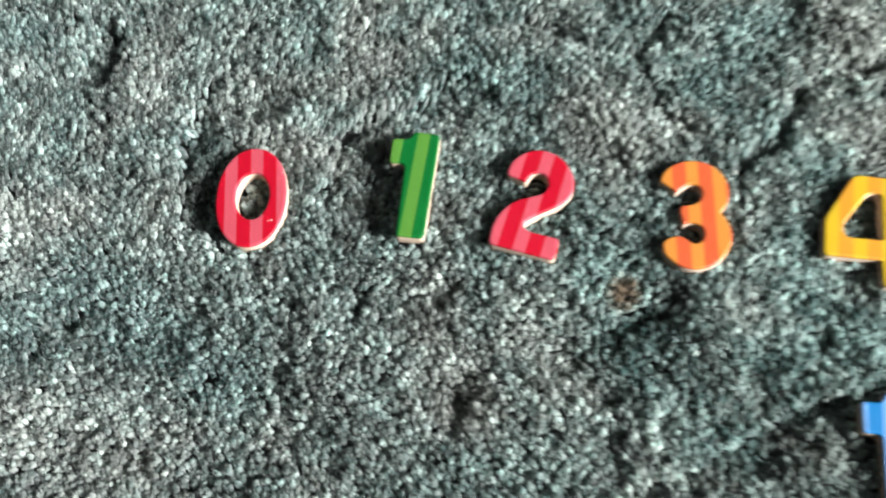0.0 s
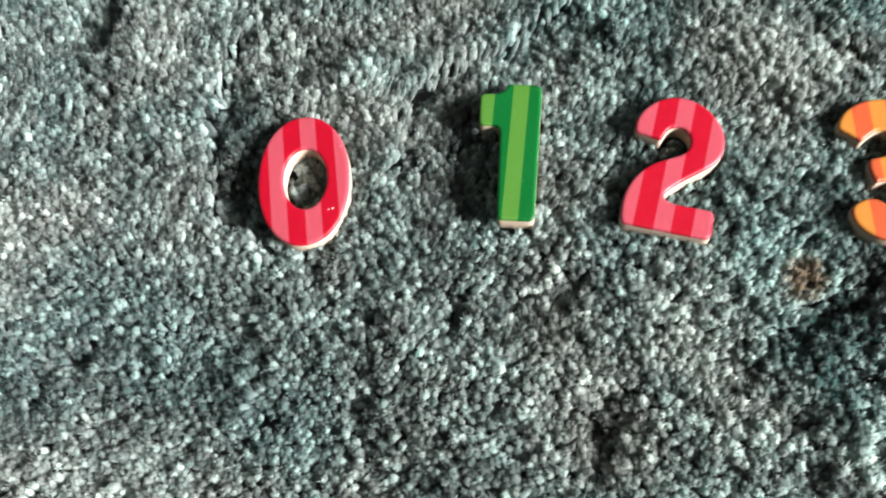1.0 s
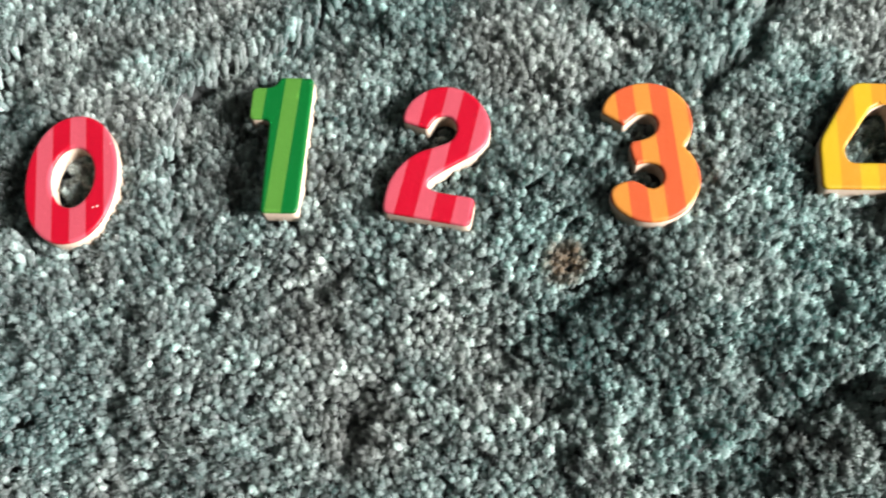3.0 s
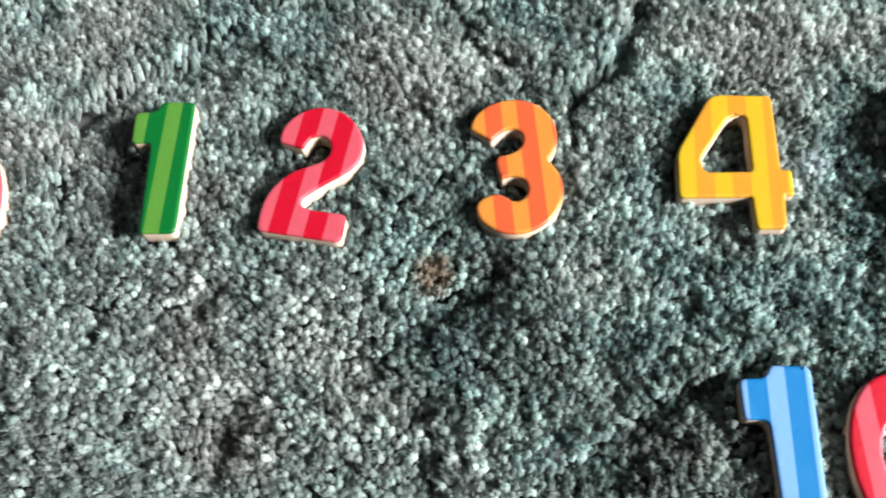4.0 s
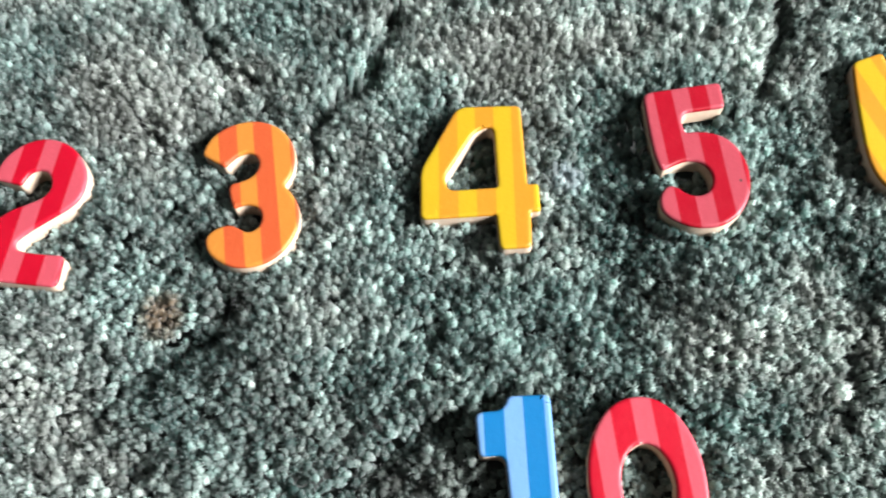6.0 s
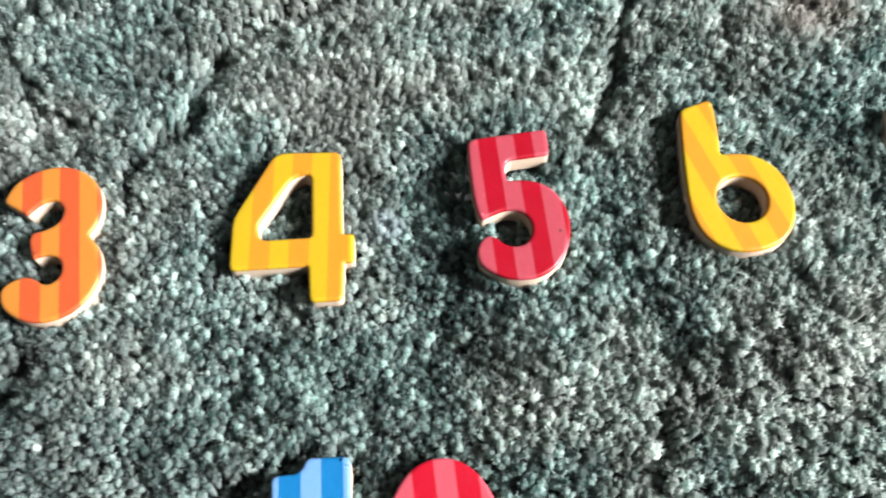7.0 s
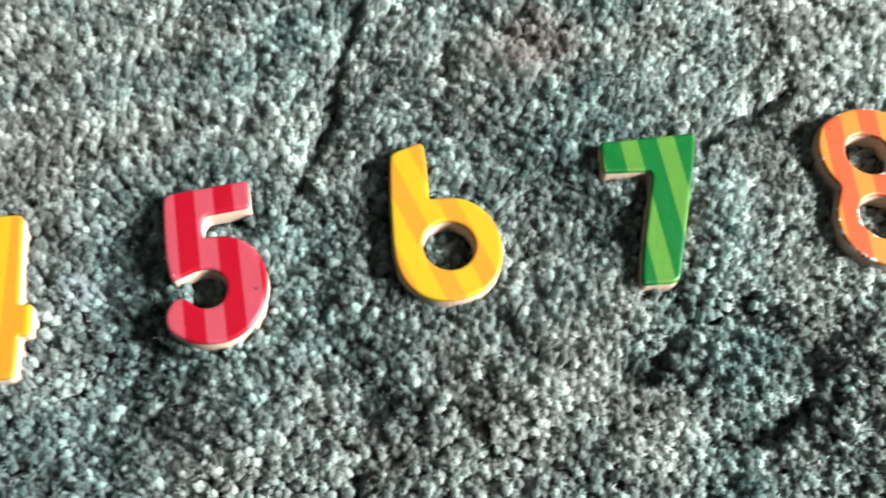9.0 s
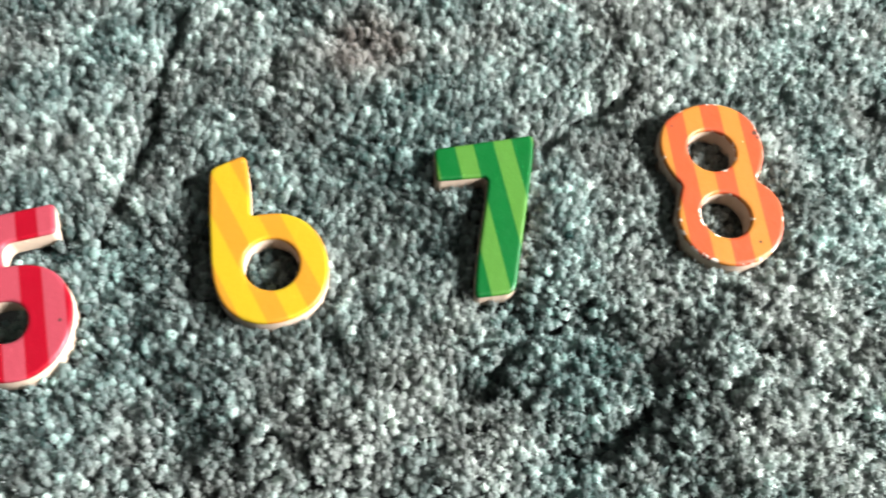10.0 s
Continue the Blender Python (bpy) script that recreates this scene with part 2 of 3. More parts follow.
def toy_number(name, outer, holes, origin, paint, label, tilt=(0, 0), shift=(0.0, 0.0)):
    """A flat fibreboard number with a painted, round-edged face, lying on the carpet."""
    ox, oy = origin
    lines = [turned(outer, True) - (ox, oy)] + [turned(h, False) - (ox, oy) for h in holes]
    thing = new(name)
    thing.matrix_world = pose((ox + shift[0]) / 1000, (oy + shift[1]) / 1000, 0, tilt[0], tilt[1], 0)
    FOOTPRINTS.append([ln + (ox + shift[0], oy + shift[1]) for ln in lines])
    body, face = bmesh.new(), bmesh.new()
    rim = face.verts.layers.float.new("rim")
    caps = []
    for ln in lines:
        def ring(bm, d, z, value=None):
            vs = [bm.verts.new((p[0] / 1000, p[1] / 1000, z / 1000)) for p in inset(ln, d)]
            if value is not None:
                for v in vs:
                    v[rim] = value
            return vs

        def bridge(bm, a, b, smooth=True):
            for k in range(len(a)):
                q = (k + 1) % len(a)
                bm.faces.new((a[k], a[q], b[q], b[k])).smooth = smooth

        low, up = ring(body, 0.12, BOTTOM), ring(body, 0.0, BOTTOM + 0.4)
        top = ring(body, 0.0, TOP - ROUND - 0.35)
        edge = ring(body, 0.12, TOP - ROUND + 0.15)
        bridge(body, low, up)
        bridge(body, up, top)
        bridge(body, top, edge)
        caps.append(low)
        rings = [ring(face, 0.02, TOP - ROUND - 0.25, 1.0)]
        for k in range(4):
            a = math.pi / 2 * k / 3
            rings.append(ring(face, 0.02 + ROUND * (1 - math.cos(a)), TOP - ROUND + ROUND * math.sin(a), 1.0 - 0.1 * k))
        rings.append(ring(face, 0.02 + ROUND + 0.5, TOP + 0.015, 0.25))
        for a, b in zip(rings, rings[1:]):
            bridge(face, a, b)
    open_edges = [e for e in face.edges if len(e.link_faces) == 1 and min(v.co.z for v in e.verts) * 1000 > TOP]
    bmesh.ops.triangle_fill(face, edges=open_edges, use_beauty=True, use_dissolve=False)
    low_edges = [e for e in body.edges if len(e.link_faces) == 1 and max(v.co.z for v in e.verts) * 1000 < BOTTOM + 0.1]
    bmesh.ops.triangle_fill(body, edges=low_edges, use_beauty=True, use_dissolve=False)
    for bm in (body, face):
        bmesh.ops.recalc_face_normals(bm, faces=bm.faces[:])
    part("fibreboard_body", body, M_FIBREBOARD, thing, "bare cream fibreboard sides of the number")
    part("painted_face", face, paint, thing, "glossy striped paint with slightly worn rim")
    return tagged(thing, label, "toy number", "striped toy numbers on the carpet")


# ---- room ----
x0, x1, y0, y1, high = ROOM
solid("floor", [(x0, x1, y0, y1, -0.06, -0.012)], M_BACKING, "dark woven carpet backing under the deep pile", "floor")
solid("wall_north", [(x0 - 0.1, x1 + 0.1, y1, y1 + 0.1, -0.06, high)], M_WALL, "plain dark grey painted room wall", "wall")
solid("wall_south", [(x0 - 0.1, x1 + 0.1, y0 - 0.1, y0, -0.06, high)], M_WALL, "plain dark grey painted room wall", "wall")
solid("wall_west", [(x0 - 0.1, x0, y0, y1, -0.06, high)], M_WALL, "plain dark grey painted room wall", "wall")
solid("wall_east", [(x1, x1 + 0.1, y0, WIN[0], -0.06, high), (x1, x1 + 0.1, WIN[1], y1, -0.06, high),
                    (x1, x1 + 0.1, WIN[0], WIN[1], -0.06, WIN[2]), (x1, x1 + 0.1, WIN[0], WIN[1], WIN[3], high)],
      M_WALL, "plain dark grey painted wall with a window opening", "wall")
solid("ceiling", [(x0 - 0.1, x1 + 0.1, y0 - 0.1, y1 + 0.1, high, high + 0.1)], M_CEILING, "plain grey painted ceiling", "ceiling")
for n_, b_ in (("north", (x0, x1, y1 - 0.015, y1 - 0.001, -0.012, 0.09)), ("south", (x0, x1, y0 + 0.001, y0 + 0.015, -0.012, 0.09)),
               ("west", (x0 + 0.001, x0 + 0.015, y0 + 0.016, y1 - 0.016, -0.012, 0.09)), ("east", (x1 - 0.015, x1 - 0.001, y0 + 0.016, y1 - 0.016, -0.012, 0.09))):
    solid("baseboard", [b_], M_TRIM, "white gloss painted skirting board along the wall", "baseboard", 0.004)

window = tagged(new("window_1"), "white framed window letting in daylight", "window", kind="structure")
bars = bmesh.new()
for b_ in ((x1 + 0.03, x1 + 0.08, WIN[0], WIN[0] + 0.05, WIN[2], WIN[3]), (x1 + 0.03, x1 + 0.08, WIN[1] - 0.05, WIN[1], WIN[2], WIN[3]),
           (x1 + 0.03, x1 + 0.08, WIN[0] + 0.05, WIN[1] - 0.05, WIN[2], WIN[2] + 0.05), (x1 + 0.03, x1 + 0.08, WIN[0] + 0.05, WIN[1] - 0.05, WIN[3] - 0.05, WIN[3])):
    box(bars, *b_)
part("window_frame", bars, M_TRIM, window)
part("window_sill", box(bmesh.new(), x1 - 0.12, x1 - 0.001, WIN[0] - 0.03, WIN[1] + 0.03, WIN[2] - 0.03, WIN[2] - 0.004), M_TRIM, window)
pane = part("pane", box(bmesh.new(), x1 + 0.05, x1 + 0.056, WIN[0] + 0.05, WIN[1] - 0.05, WIN[2] + 0.05, WIN[3] - 0.05), M_GLASS, window)
pane.visible_shadow = False

# ---- toy numbers: outlines in millimetres on the floor plan ----
RED, PINK = (0.2025, 0.0009, 0.0077), (0.2336, 0.0328, 0.0450)
GREEN, LEAF = (0.0003, 0.0554, 0.0086), (0.0360, 0.1030, 0.0144)
ORANGE, AMBER = (0.2376, 0.0409, 0.0127), (0.2534, 0.0929, 0.0152)
GOLD, LEMON = (0.2466, 0.1091, 0.0081), (0.2376, 0.1549, 0.0059)
BLUE, PALE_BLUE = (0.0025, 0.0712, 0.1791), (0.0690, 0.1454, 0.2755)

zero_paint = striped_paint("red_stripes_zero", PINK, RED, -0.19, 0.0, 10.3, 0.48, 0.13, [(9.0, -9.6, 0.24, CHIP), (10.2, -9.2, 0.3, CHIP), (2.4, -9.4, 0.2, CHIP)])
toy_number("toy_number_zero", oval(-59.4, 10.7, 13.9, 21.2, 7.0, 2.12), [oval(-59.0, 11.0, 6.6, 9.9, 8.0)], (-59.5, 10.7), zero_paint,
           "red and pink striped zero with chipped white edge on carpet")

ONE = [(0.2, 45.1, 1.2), (10.6, 44.8, 1.6), (9.8, -0.2, 1.4), (-1.2, -0.1, 1.0), (-1.8, 30.6, 2.4), (-8.1, 30.6, 1.2), (-8.3, 41.5, 1.4), (-1.4, 41.7, 2.0)]
green_paint = striped_paint("green_stripes_one", LEAF, GREEN, 0.040, 0.23, 10.27, 0.469, 0.10)
toy_number("toy_number_one", outline(ONE), [], (0, 0), green_paint, "dark and light green striped number one lying on carpet")

TWO = [(38.4, 29.6, 1.0), (38.9, 33.6), (41.0, 37.2), (45.0, 40.3), (49.9, 41.6), (54.6, 40.9), (58.8, 38.5), (62.0, 34.7), (63.9, 30.6), (64.2, 26.4),
       (63.1, 22.3), (60.4, 19.3), (56.1, 16.6), (51.1, 13.5), (47.0, 10.2), (46.9, 8.2), (49.2, 6.9), (53.5, 6.0), (60.5, 4.9, 1.8), (59.3, -4.2, 1.8), (34.2, 0.3, 1.2), (34.4, 5.4),
       (35.6, 10.4), (38.4, 15.2), (43.0, 19.2), (48.5, 21.4), (52.4, 23.1), (54.2, 25.6), (54.1, 28.6), (52.4, 30.9), (50.0, 31.5), (48.0, 30.6), (46.0, 27.1, 0.9)]
two_paint = striped_paint("red_stripes_two", PINK, RED, 0.196, -2.28, 10.83, 0.46, 0.13)
toy_number("toy_number_two", outline(TWO), [], (49.5, 19.0), two_paint, "red and pink striped number two with pale edge on carpet")

THREE = [(96.4, 32.4, 1.0), (102.8, 28.2, 1.0), (105.0, 30.5), (107.2, 31.9), (109.6, 32.1), (111.5, 30.8), (112.2, 28.6), (111.3, 26.0), (109.0, 24.2), (104.5, 23.1, 1.1), (104.1, 20.5),
         (105.6, 15.2, 1.0), (107.6, 16.1), (109.8, 16.1), (112.1, 15.0), (113.2, 12.7), (112.7, 10.0), (110.9, 8.4), (108.9, 8.3), (107.0, 9.5), (104.6, 10.5), (101.6, 10.0), (99.1, 8.4), (98.2, 6.3),
         (99.0, 3.0), (101.6, 0.3), (105.5, -1.7), (110.1, -2.2), (114.6, -1.2), (118.3, 1.0), (121.3, 4.5), (123.2, 8.7), (123.5, 12.9), (122.3, 17.2), (119.2, 21.5, 1.2),
         (121.4, 24.8), (122.3, 29.2), (121.6, 34.0), (119.7, 37.6), (116.6, 40.5), (112.3, 42.3), (107.8, 42.5), (103.3, 41.3), (99.3, 38.7), (97.1, 35.5)]
three_paint = striped_paint("orange_stripes_three", AMBER, ORANGE, -0.086, -2.56, 9.89, 0.47, 0.10)
toy_number("toy_number_three", outline(THREE), [], (110.0, 20.0), three_paint, "orange and amber striped number three lying on carpet")

FOUR = [(168.3, 42.0, 2.2), (156.9, 22.6, 1.8), (156.2, 7.8, 1.4), (176.6, 7.6, 0.6), (176.8, -2.4, 1.2), (185.4, -2.5, 1.2), (186.0, 7.9, 0.5), (188.7, 7.8, 1.1), (188.9, 16.1, 1.2), (185.9, 16.2, 0.4), (186.2, 41.1, 1.5)]
FOUR_HOLE = [(178.0, 34.6, 2.2), (173.4, 34.6, 3.2), (163.6, 20.2, 1.2), (164.2, 15.9, 2.0), (177.7, 15.8, 0.8)]
four_paint = striped_paint("yellow_stripes_four", LEMON, GOLD, 0.051, -4.71, 10.17, 0.488, 0.09)
toy_number("toy_number_four", outline(FOUR), [outline(FOUR_HOLE)], (172.0, 20.0), four_paint, "lemon and golden yellow striped number four lying on carpet", shift=(-0.2, 0.4))

FIVE = [(220.8, 41.9, 1.8), (242.9, 43.7, 1.2), (242.9, 35.5, 1.0), (231.6, 34.6, 1.2), (230.4, 32.4), (230.4, 30.0), (230.8, 28.3, 0.5), (237.4, 27.7), (242.0, 25.1), (245.0, 20.0), (245.8, 14.2), (244.6, 8.3),
        (241.9, 3.7), (238.3, 0.8), (234.1, -0.6), (228.4, -0.2), (224.0, 1.8), (221.1, 4.5), (220.5, 7.9), (221.6, 10.7), (223.6, 12.3), (226.0, 11.6), (227.8, 9.9), (230.6, 8.9), (233.6, 9.7), (235.4, 12.4), (235.4, 15.5),
        (233.9, 18.0), (231.3, 19.3), (228.2, 19.2), (222.3, 16.7, 1.5), (221.0, 24.0)]
five_paint = striped_paint("red_stripes_five", tuple(0.80 * c for c in PINK), tuple(0.76 * c for c in RED), -0.035, -3.47, 9.85, 0.485, 0.13, [(9.9, -8.7, 0.45, DIRT)])
toy_number("toy_number_five", outline(FIVE), [], (233.0, 21.0), five_paint, "red and pink striped number five with pale edge on carpet", shift=(-0.2, 0.7))

SIX = [(280.6, 47.2, 1.4), (290.0, 50.0, 1.6), (290.0, 41.4), (289.1, 32.0, 1.0), (292.8, 32.1), (297.6, 31.2), (302.1, 28.2), (305.1, 23.2), (306.0, 17.2), (305.2, 12.0), (303.1, 7.8), (299.8, 4.9), (295.2, 3.2), (290.4, 2.8),
       (285.4, 3.9), (281.4, 6.7), (278.8, 11.2), (277.8, 17.4), (278.3, 27.0), (279.3, 38.0)]
six_paint = striped_paint("yellow_stripes_six", LEMON, GOLD, -0.313, -4.22, 10.64, 0.52, 0.09)
toy_number("toy_number_six", outline(SIX), [oval(292.2, 18.1, 6.7, 6.9, 0)], (292.0, 24.0), six_paint, "number six with slanting lemon and golden stripes on carpet", shift=(0.1, 0.6))

SEVEN = [(338.6, 44.2, 0.9), (366.0, 44.1, 1.2), (363.4, 35.4), (355.4, 14.7), (349.8, 0.4, 1.8), (339.6, 1.0, 1.1), (342.4, 10.6), (350.3, 32.0), (350.0, 33.7, 0.6), (337.2, 34.7, 1.0)]
seven_paint = striped_paint("green_stripes_seven", LEAF, GREEN, 0.007, -6.02, 10.47, 0.473, 0.09)
toy_number("toy_number_seven", outline(SEVEN), [], (350.0, 22.0), seven_paint, "number seven with slanting dark and light green stripes")

EIGHT = [(403.2, 42.4), (400.5, 39.2), (398.9, 35.2), (398.5, 31.0), (399.2, 26.6), (401.2, 22.4, 1.6), (398.4, 17.2), (396.7, 13.1), (396.5, 8.3), (398.0, 3.5), (401.6, -0.3), (406.7, -2.6), (412.2, -2.8), (417.8, -1.2), (422.1, 2.2),
         (424.7, 6.8), (425.9, 12.2), (424.8, 16.6), (421.8, 20.0, 1.6), (425.0, 24.0), (427.3, 28.9), (427.8, 34.4), (426.8, 39.0), (424.4, 42.3), (420.6, 44.8), (415.5, 46.0), (409.2, 45.2)]
eight_paint = striped_paint("orange_stripes_eight", AMBER, ORANGE, 0.137, -6.68, 10.81, 0.486, 0.29, [(14.6, 13.4, 0.8, DIRT), (14.9, 11.8, 0.6, DIRT), (-7.9, 19.3, 0.35, DIRT), (4.1, -18.6, 0.4, DIRT)])
toy_number("toy_number_eight", outline(EIGHT), [oval(412.7, 31.1, 6.6, 6.4, 0), oval(409.9, 11.6, 6.7, 6.6, 0)], (412.0, 21.0), eight_paint,
           "orange and amber striped number eight with badly chipped rim", shift=(0.6, 0.2))

blue_paint = striped_paint("blue_stripes_one", PALE_BLUE, BLUE, 0.02, -1.9, 9.9, 0.48, 0.08)
toy_number("toy_number_one", outline(ONE), [], (0, 0), blue_paint, "pale and mid blue striped number one beside a red zero", shift=(175.1, -86.4))
ten_paint = striped_paint("red_stripes_ten", PINK, RED, -0.05, -0.4, 10.2, 0.48, 0.13)
toy_number("toy_number_zero", oval(206.4, -65.0, 14.0, 21.4, 0.0, 2.1), [oval(206.6, -65.2, 6.3, 10.0, 0.0)], (206.4, -65.0), ten_paint,
           "red and pink striped zero lying beside a blue one")

# ---- carpet pile ----
# partings in the pile: plan lines in metres, half width and depth in millimetres
PARTINGS = [
    ([(0.0389, 0.1037), (0.0556, 0.1014), (0.0700, 0.0937), (0.0861, 0.0937), (0.0991, 0.1145)], 2.4, 3.4),
    ([(0.0861, 0.0937), (0.0910, 0.0846), (0.0940, 0.0715), (0.1018, 0.0620), (0.1175, 0.0546), (0.1290, 0.0480), (0.1281, 0.0304)], 2.2, 3.4),
    ([(0.1290, 0.0450), (0.1331, 0.0506), (0.1425, 0.0590), (0.1470, 0.0700), (0.1538, 0.0815), (0.1686, 0.0901), (0.1839, 0.0981)], 3.0, 5.4),
    ([(0.2770, 0.1010), (0.2719, 0.0840), (0.2664, 0.0700), (0.2608, 0.0525), (0.2566, 0.0440)], 2.7, 5.2),
    ([(0.3982, 0.0572), (0.3882, 0.0522), (0.3795, 0.0486), (0.3720, 0.0430), (0.3673, 0.0409)], 2.8, 5.4),
    ([(0.3677, -0.0100), (0.3574, -0.0098), (0.3497, -0.0110), (0.3439, -0.0165), (0.3391, -0.0209), (0.3286, -0.0199)], 2.4, 5.2),
    ([(0.3215, -0.0202), (0.3139, -0.0162), (0.3090, -0.0125), (0.3065, -0.0033)], 2.2, 3.0),
    ([(0.3808, -0.0223), (0.3793, -0.0309), (0.3731, -0.0363), (0.3664, -0.0387), (0.3554, -0.0417), (0.3493, -0.0386)], 2.7, 6.0),
]
# lesser dents between clumps of tufts
DENTS = [
    ([(0.0790, -0.0280), (0.0920, -0.0215), (0.1005, -0.0185), (0.1060, -0.0125)], 3.0, 2.2),
    ([(0.3731, -0.0363), (0.3854, -0.0347), (0.3989, -0.0315), (0.4145, -0.0260)], 2.2, 2.8),
    ([(-0.0093, -0.0204), (-0.0123, -0.0254), (-0.0128, -0.0310)], 2.4, 3.2),
    ([(-0.0511, -0.0170), (-0.0522, -0.0240), (-0.0437, -0.0287), (-0.0354, -0.0333)], 2.2, 2.6),
    ([(0.0274, -0.0571), (0.0302, -0.0627), (0.0272, -0.0713)], 2.4, 2.0),
    ([(0.2638, -0.0378), (0.2610, -0.0459), (0.2577, -0.0523)], 2.4, 3.2),
    ([(-0.0989, -0.0435), (-0.1161, -0.0408), (-0.1310, -0.0511)], 2.8, 2.4),
]
# brinks where trodden pile lies lower on the left of the line: plan line in metres, drop in millimetres, reach of the hollow in millimetres
BRINKS = [
    ([(0.0118, 0.0722), (-0.0008, 0.0616), (-0.0120, 0.0562), (-0.0232, 0.0505), (-0.0306, 0.0415), (-0.0320, 0.0282), (-0.0308, 0.0130), (-0.0270, 0.0000)], 6.5, 20.0),
    ([(-0.0908, 0.0560), (-0.0912, 0.0400), (-0.0918, 0.0300), (-0.0900, 0.0150), (-0.0840, 0.0000), (-0.0720, -0.0110)], 6.0, 19.0),
    ([(-0.1752, 0.0480), (-0.1590, 0.0520), (-0.1484, 0.0563), (-0.1320, 0.0614), (-0.1348, 0.0819)], 4.0, 20.0),
    ([(0.1660, -0.0416), (0.1560, -0.0445), (0.1460, -0.0520), (0.1348, -0.0612), (0.1215, -0.0685), (0.1084, -0.0755), (0.1000, -0.0830)], 4.4, 24.0),
]
# broad trodden hollows and fuller mounds: x, y, radius and height in millimetres
HOLLOWS = [
    (13, 62, 14, -1.2), (-16, 18, 13, -1.6), (-84, -42, 16, -2.0), (7, -20, 14, -1.6), (73, -35, 16, -1.8), (92, -22, 8, -1.6), (29, -59, 9, -1.8), (137, -66, 16, -1.6),
    # (468, 36) is a dip shaped in for the shadow of an unseen nine
    (159, -18, 18, -2.0), (210, -9, 16, -1.8), (262, 18, 12, -1.4), (326, 30, 12, -1.5), (386, 50, 8, -1.5), (468, 36, 9, -2.6), (208, 30, 11, -1.5), (-150, 72, 18, -1.0), (-140, -40, 20, -1.2),
    (195, 0, 25, -1.4), (235, 32, 22, -1.4), (-110, -44, 18, -1.1), (-44, -64, 16, -1.1), (50, 104, 9, -1.7), (120, 75, 16, -1.0),
]
MOUNDS = [
    (290, -35, 16, 1.3), (330, -40, 14, 1.2), (395, -45, 15, 1.2), (340, 100, 20, 1.0), (168, 106, 20, 1.8), (-117, 55, 14, 1.6), (-48, 46, 12, 1.8), (-24, -44, 14, 1.5),
    (-127, -81, 18, 1.5), (4, -40, 13, 1.2), (116, -28, 12, 1.6), (72, 16, 9, 1.2), (130, 12, 8, 1.0), (368, 22, 9, 1.2), (433, 20, 9, 1.2), (308, -24, 14, 1.6),
    (236, -26, 14, 1.4), (319, 65, 18, 1.5), (360, 3, 9, 1.5), (403, -20, 16, 1.4), (431, -10, 14, 1.2), (84, 62, 10, 1.6), (118, -12, 9, 1.2),
]
# dark teal and light grey patches, pile shade and sheen put into the yarn colour: x, y and radius in millimetres
SHADE_TEAL = [
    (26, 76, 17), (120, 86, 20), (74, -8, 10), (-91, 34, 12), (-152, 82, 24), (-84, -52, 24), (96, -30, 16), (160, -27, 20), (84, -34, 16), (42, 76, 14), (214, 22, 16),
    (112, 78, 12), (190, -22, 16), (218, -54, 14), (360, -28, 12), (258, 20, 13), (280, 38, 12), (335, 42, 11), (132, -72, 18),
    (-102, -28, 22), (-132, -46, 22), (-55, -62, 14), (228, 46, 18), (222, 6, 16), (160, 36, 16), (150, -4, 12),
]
SHEEN_GREY = [
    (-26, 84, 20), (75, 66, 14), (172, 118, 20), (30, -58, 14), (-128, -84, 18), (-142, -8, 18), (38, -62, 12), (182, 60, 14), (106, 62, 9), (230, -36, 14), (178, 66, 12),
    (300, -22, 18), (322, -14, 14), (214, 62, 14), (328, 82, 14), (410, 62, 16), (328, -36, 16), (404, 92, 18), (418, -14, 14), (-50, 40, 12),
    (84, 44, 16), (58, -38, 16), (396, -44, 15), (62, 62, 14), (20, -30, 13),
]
# dark spots, shade beside numbers and in hollows painted on, with some ground-in dirt: x, y and radius in millimetres
# the spot at (466, 36) paints the shadow of an unseen nine
SHADE_DIRT_SPOTS = [(-19, 16, 12), (-15, 36, 11), (-20, 0, 7), (-82, 14, 9), (104, -12, 8), (30, -61, 8), (146, -62, 11), (126, -76, 11), (386, 34, 10), (466, 36, 8)]


def along(x, y, line):
    """Distance of plan positions from a line of points, and how far they lie to its left, both in millimetres; past its ends the second fades."""
    best, left, past = np.full(x.shape, 9.0), np.zeros(x.shape), np.zeros(x.shape)
    for k, ((ax, ay), (bx, by)) in enumerate(zip(line, line[1:])):
        dx, dy = bx - ax, by - ay
        size = math.hypot(dx, dy)
        t = ((x - ax) * dx + (y - ay) * dy) / (size * size)
        over = np.where(t < 0, -t if k == 0 else 0, np.where(t > 1, t - 1 if k == len(line) - 2 else 0, 0)) * size
        t = np.clip(t, 0, 1)
        d = np.hypot(x - ax - t * dx, y - ay - t * dy)
        side = (dx * (y - ay) - dy * (x - ax)) / size
        nearer = d < best
        best = np.where(nearer, d, best)
        left = np.where(nearer, np.sign(side) * d, left)
        past = np.where(nearer, over, past)
    return best * 1000, left * 1000, np.exp(-((past / 0.010) ** 2))


def swell(x, y):
    """Broad waves of the pile's top, in millimetres."""
    h = 1.2 + 0.9 * lattice(x, y, 0.034, 1) + 1.0 * lattice(x, y, 0.014, 2)
    for cx, cy, r, up in HOLLOWS + MOUNDS:
        h += 2.3 * up * np.exp(-(((x * 1000 - cx) ** 2 + (y * 1000 - cy) ** 2) / r**2))
    return h


